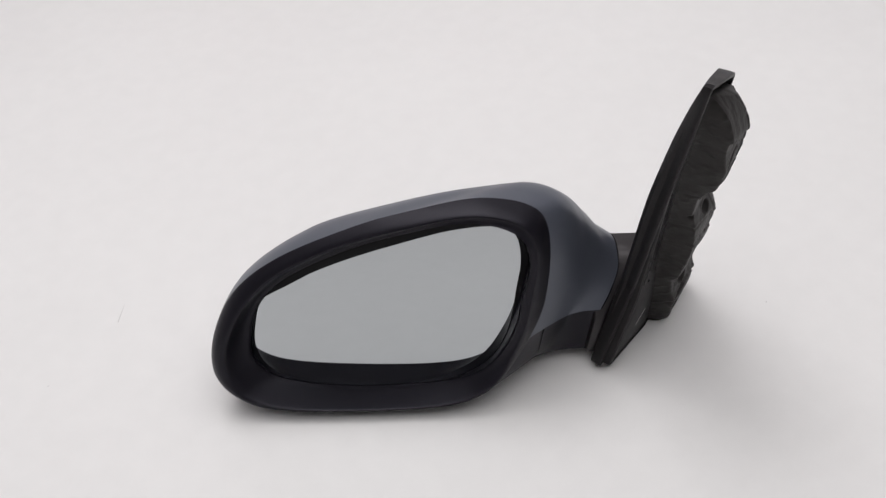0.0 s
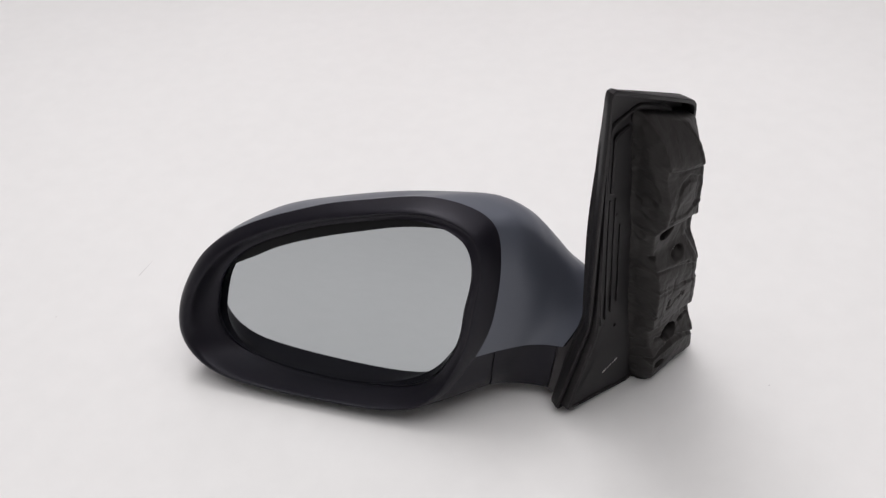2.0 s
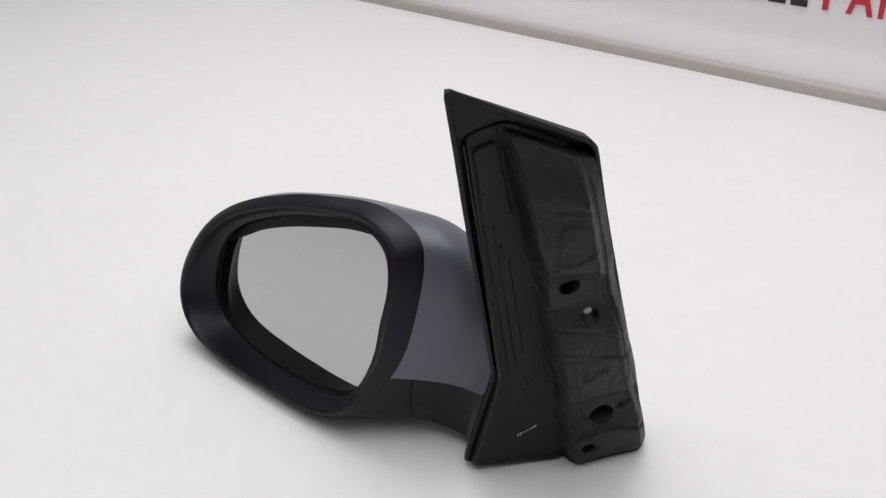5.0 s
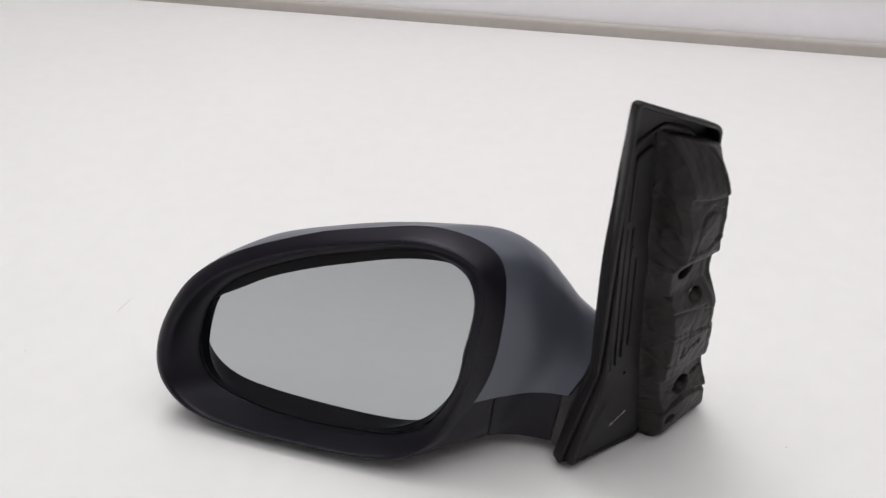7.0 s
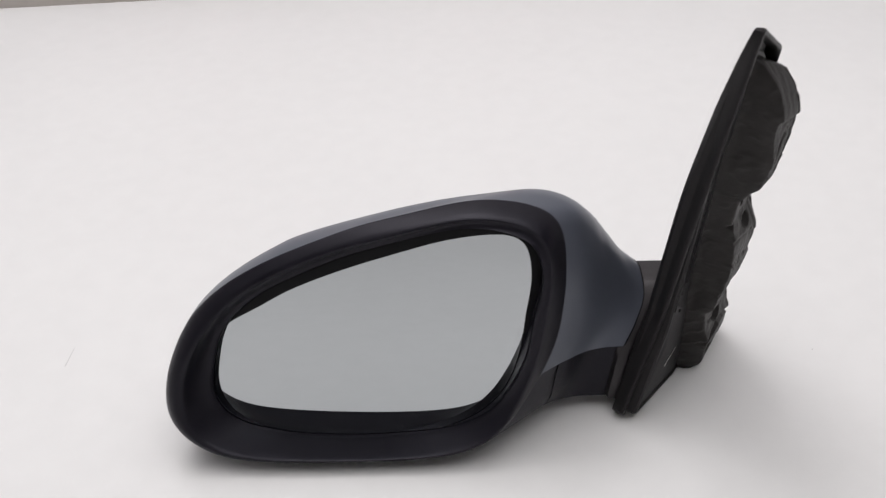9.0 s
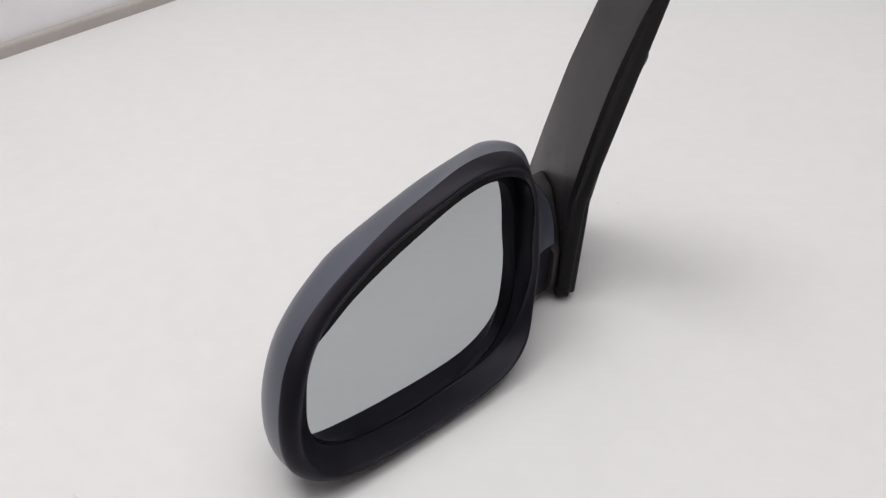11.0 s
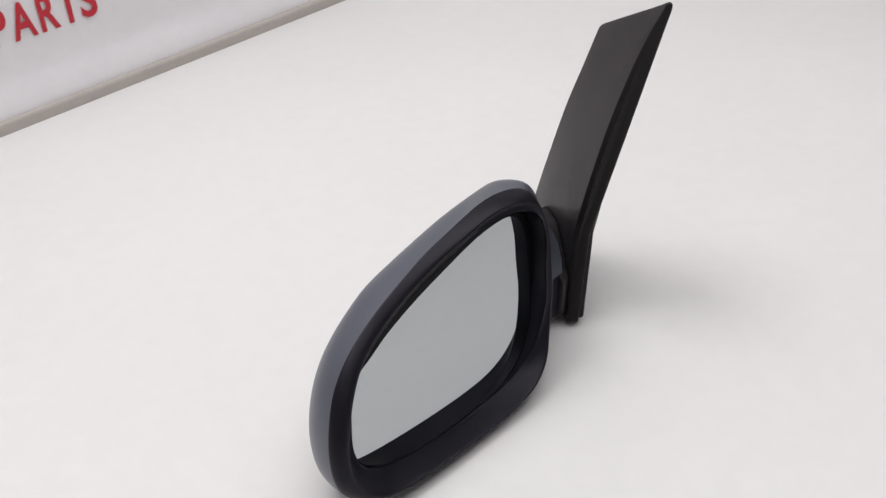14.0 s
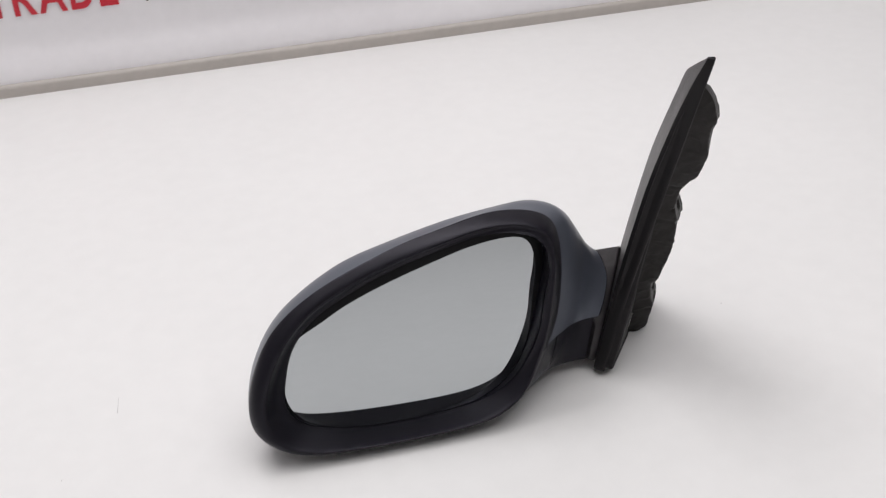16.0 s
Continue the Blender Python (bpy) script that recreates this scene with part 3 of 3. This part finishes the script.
def right_base(h):
    return between(h, [(0, 106), (32, 99.5), (70, 91), (126, 76.5), (172, 65), (205, 57), (228, 48)])


def from_line(s, h, line):
    """Distance from a broken line."""
    best = 1e9
    for (x0, y0), (x1, y1) in zip(line[:-1], line[1:]):
        dx, dy = x1 - x0, y1 - y0
        t = min(1, max(0, ((s - x0) * dx + (h - y0) * dy) / (dx * dx + dy * dy)))
        best = min(best, math.hypot(s - x0 - t * dx, h - y0 - t * dy))
    return best


# Grooves (below nought: folds that stand up) pressed into the foam: line, half width, depth.
FOLDS = [([(36, 156), (34, 175), (37, 181), (43, 183), (50, 179), (53, 160)], 1.1, 1.2),
         ([(36, 157), (46, 155), (53, 158), (59, 162)], 0.9, -0.9),
         ([(51, 199), (56, 177), (62, 156), (67, 127), (75, 108), (84, 73), (93, 46), (106, 12)], 1.3, 1.8),
         ([(48, 199), (53, 177), (59, 156), (64, 127), (72, 108), (81, 73), (90, 46), (103, 14)], 1.2, -0.9),
         ([(56, 25), (64, 28), (74, 30), (86, 27), (100, 20)], 1.0, 3.0), ([(40, 79), (44, 74), (50, 68)], 0.8, 1.5),
         ([(51, 95), (55, 72), (59, 49)], 0.8, -0.5), ([(60, 39), (68, 36)], 0.7, 1.6), ([(82, 40), (89, 42)], 0.8, 1.4),
         ([(58, 79), (58, 71), (62, 72)], 0.55, 1.3), ([(63, 73), (64, 79), (66, 75)], 0.5, 1.2), ([(67, 75), (68, 81), (70, 79), (70, 76)], 0.5, 1.2),
         ([(26, 196), (34, 190), (46, 189)], 1.2, 0.9), ([(36, 112), (48, 109), (66, 105)], 1.0, 1.1), ([(41, 92), (55, 89), (68, 87)], 1.0, 0.9)]
HOLES = [(47.5, 135.5, 4.9, 7), (72.3, 37.6, 6, 12), (64.9, 15.8, 3.4, 9), (58.9, 115, 4.2, 5), (34, 141, 0.9, 2), (40, 121, 0.9, 2), (85, 40, 1.0, 2)]


def bulge_height(a, h):
    up = min(1, max(0, (h - 110) / 90))
    reach = h + 15 * a * up
    top = between(reach, [(0, 22), (6, 25), (26, 25), (33, 22), (42, 19), (48, 18), (56, 21), (95, 22), (106, 20), (116, 16), (125, 12.5), (138, 12.5), (147, 16), (156, 20), (198, 20), (213, 15), (224, 6), (229, -1)])
    top -= 4.5 * (1 - a) * eased_step((h - 168) / 25)
    side = eased_step(a / 0.15)
    fall = min(1, max(0, (1 - a) / (0.12 + 0.16 * eased_step((h - 135) / 15))))
    s = left_base(h) + (right_base(h) - left_base(h)) * a
    low = floor_w(h, min(s, 46)) - 1.5
    w = low + (top - low) * side * (0.45 + 0.55 * fall)
    pad = (((s - 33 - 0.15 * (206 - h)) / 15.5) ** 4 + ((h - 206 + 0.35 * (s - 33)) / 14) ** 4)
    w += 1.3 * eased_step((1.15 - pad) / 0.35) - 1.2 * eased_step((9 - abs(h - 100 + 0.3 * (s - 52))) / 2.0) * side
    w += 0.9 * noise.noise((s * 0.06, h * 0.05, 1.7)) + 0.35 * noise.noise((s * 0.2, h * 0.16, 5.1)) + 0.1 * noise.noise((s * 0.6, h * 0.5, 2.2))
    for scale, deep, seed in ((0.045, 0.55, 3.3), (0.09, 0.35, 8.8)):
        ridge = abs(noise.noise((s * scale * 1.3, h * scale, seed)))
        w -= deep * max(0, 0.07 - ridge) / 0.07 * (0.4 + 0.6 * (1 - side))
    for line, half, deep in FOLDS:
        d = from_line(s, h, line)
        if d < 2 * half:
            w -= 0.65 * deep * eased_step((2 * half - d) / half)
    for hs, hh, r, deep in HOLES:
        d = math.hypot((s - hs), (h - hh) * 1.25)
        w -= deep * max(0, min(1, (r + 1.0 - d) / 1.4))
    flank = 1 - eased_step((a - 0.1) / 0.2)
    s += flank * (1.0 * noise.noise((h * 0.055, w * 0.1, 9.1)) + 0.4 * noise.noise((h * 0.15, w * 0.22, 4.4)) - 0.5 * max(0, 0.1 - abs(noise.noise((h * 0.07, w * 0.12, 6.2)))) / 0.1)
    return s, w


def bulge():
    cols, rows = 120, 300
    grid = []
    for i in range(rows):
        line = []
        for j in range(cols + 2):
            a = min(max((j - 1) / (cols - 1), 0), 1)
            h = -2 + i / (rows - 1) * (231 - 24 * a)
            s, w = bulge_height(a, h)
            line.append(at_sail(s, h, w if 0 < j <= cols else outer_w(h) + 4))
        grid.append(line)
    low, high = [], []
    for j in range(cols + 2):
        a = min(max((j - 1) / (cols - 1), 0), 1)
        low.append(at_sail(left_base(2) + (right_base(2) - left_base(2)) * a, -2, outer_w(2) + 4))
        h = 229 - 24 * a
        high.append(at_sail(left_base(h) + (right_base(h) - left_base(h)) * a, h, outer_w(h) + 4))
    grid = [low] + grid + [high]
    return loft(grid, False)


part("foam_block", mesh_of("foam_block", *bulge(), RUBBER, 70), sail, "lumpy dusty black foam block with bolt holes")


def disc(centre, radius, height, m=14):
    """A small domed stud that stands on the sail's inner side."""
    s, h, w = centre
    rings = []
    for k, up in ((1.0, -0.5), (1.0, 0.5), (0.8, 0.85), (0.4, 1.0), (0.02, 1.0)):
        rings.append([at_sail(s + radius * k * math.cos(2 * math.pi * j / m), h + radius * k * math.sin(2 * math.pi * j / m), w + height * up) for j in range(m)])
    return loft(rings, True, True, True)


part("clip", mesh_of("clip", *disc((59.4, 114.6, 10.8), 2.7, 1.5), CLIP, 60), sail, "pale plastic clip in its hole")
for s, h in ((7, 217), (3, 186), (15, 159), (33, 61)):
    part("stud", mesh_of("stud", *disc((s, h, floor_w(h, s) - 0.8), 1.1, 0.9), SAIL, 60), sail)


def raised_panel():
    """The raised field in the upper corner of the inner plate."""
    poly = rounded_outline([(6, 178, 2), (0, 218, 3), (11, 221, 3), (20, 178, 2)])
    rings = [sail_ring(poly, floor_w, -1.2), sail_ring(poly, floor_w, 0.3), sail_ring(inset(poly, 0.8), floor_w, 0.8), sail_ring(toward_point(poly, (9, 200), 0.05), floor_w, 0.8)]
    return loft(rings, True, False, True)


def toward_point(poly, c, k):
    return [(c[0] + (x - c[0]) * k, c[1] + (y - c[1]) * k) for x, y in poly]


part("raised_panel", mesh_of("raised_panel", *raised_panel(), SAIL, 30), sail)


def writing():
    """A few illegible pale strokes, drawn as bars."""
    pieces = []
    for s, h, dx, dy in ((27.5, 24.5, 0.8, 2.2), (29.0, 25.1, 0.8, 2.2), (31.0, 26.1, 1.6, 0.8), (32.8, 27.1, 0.8, 1.6), (34.8, 28.1, 1.4, 0.7), (36.4, 28.9, 0.7, 1.8), (37.6, 29.5, 0.8, 1.2)):
        w = floor_w(h, s) + 0.15
        ends = [(s - dx, h - dy), (s - dx + 0.8, h - dy), (s + dx, h + dy), (s + dx - 0.8, h + dy)]
        pieces.append(loft([[at_sail(x * 0.5 + s * 0.5, y * 0.5 + h * 0.5, w + lift) for x, y in ends] for lift in (0, 0.22)], True, True, True))
    return joined(*pieces)


part("marking", mesh_of("marking", *writing(), CHALK), sail, "small illegible white pen strokes")
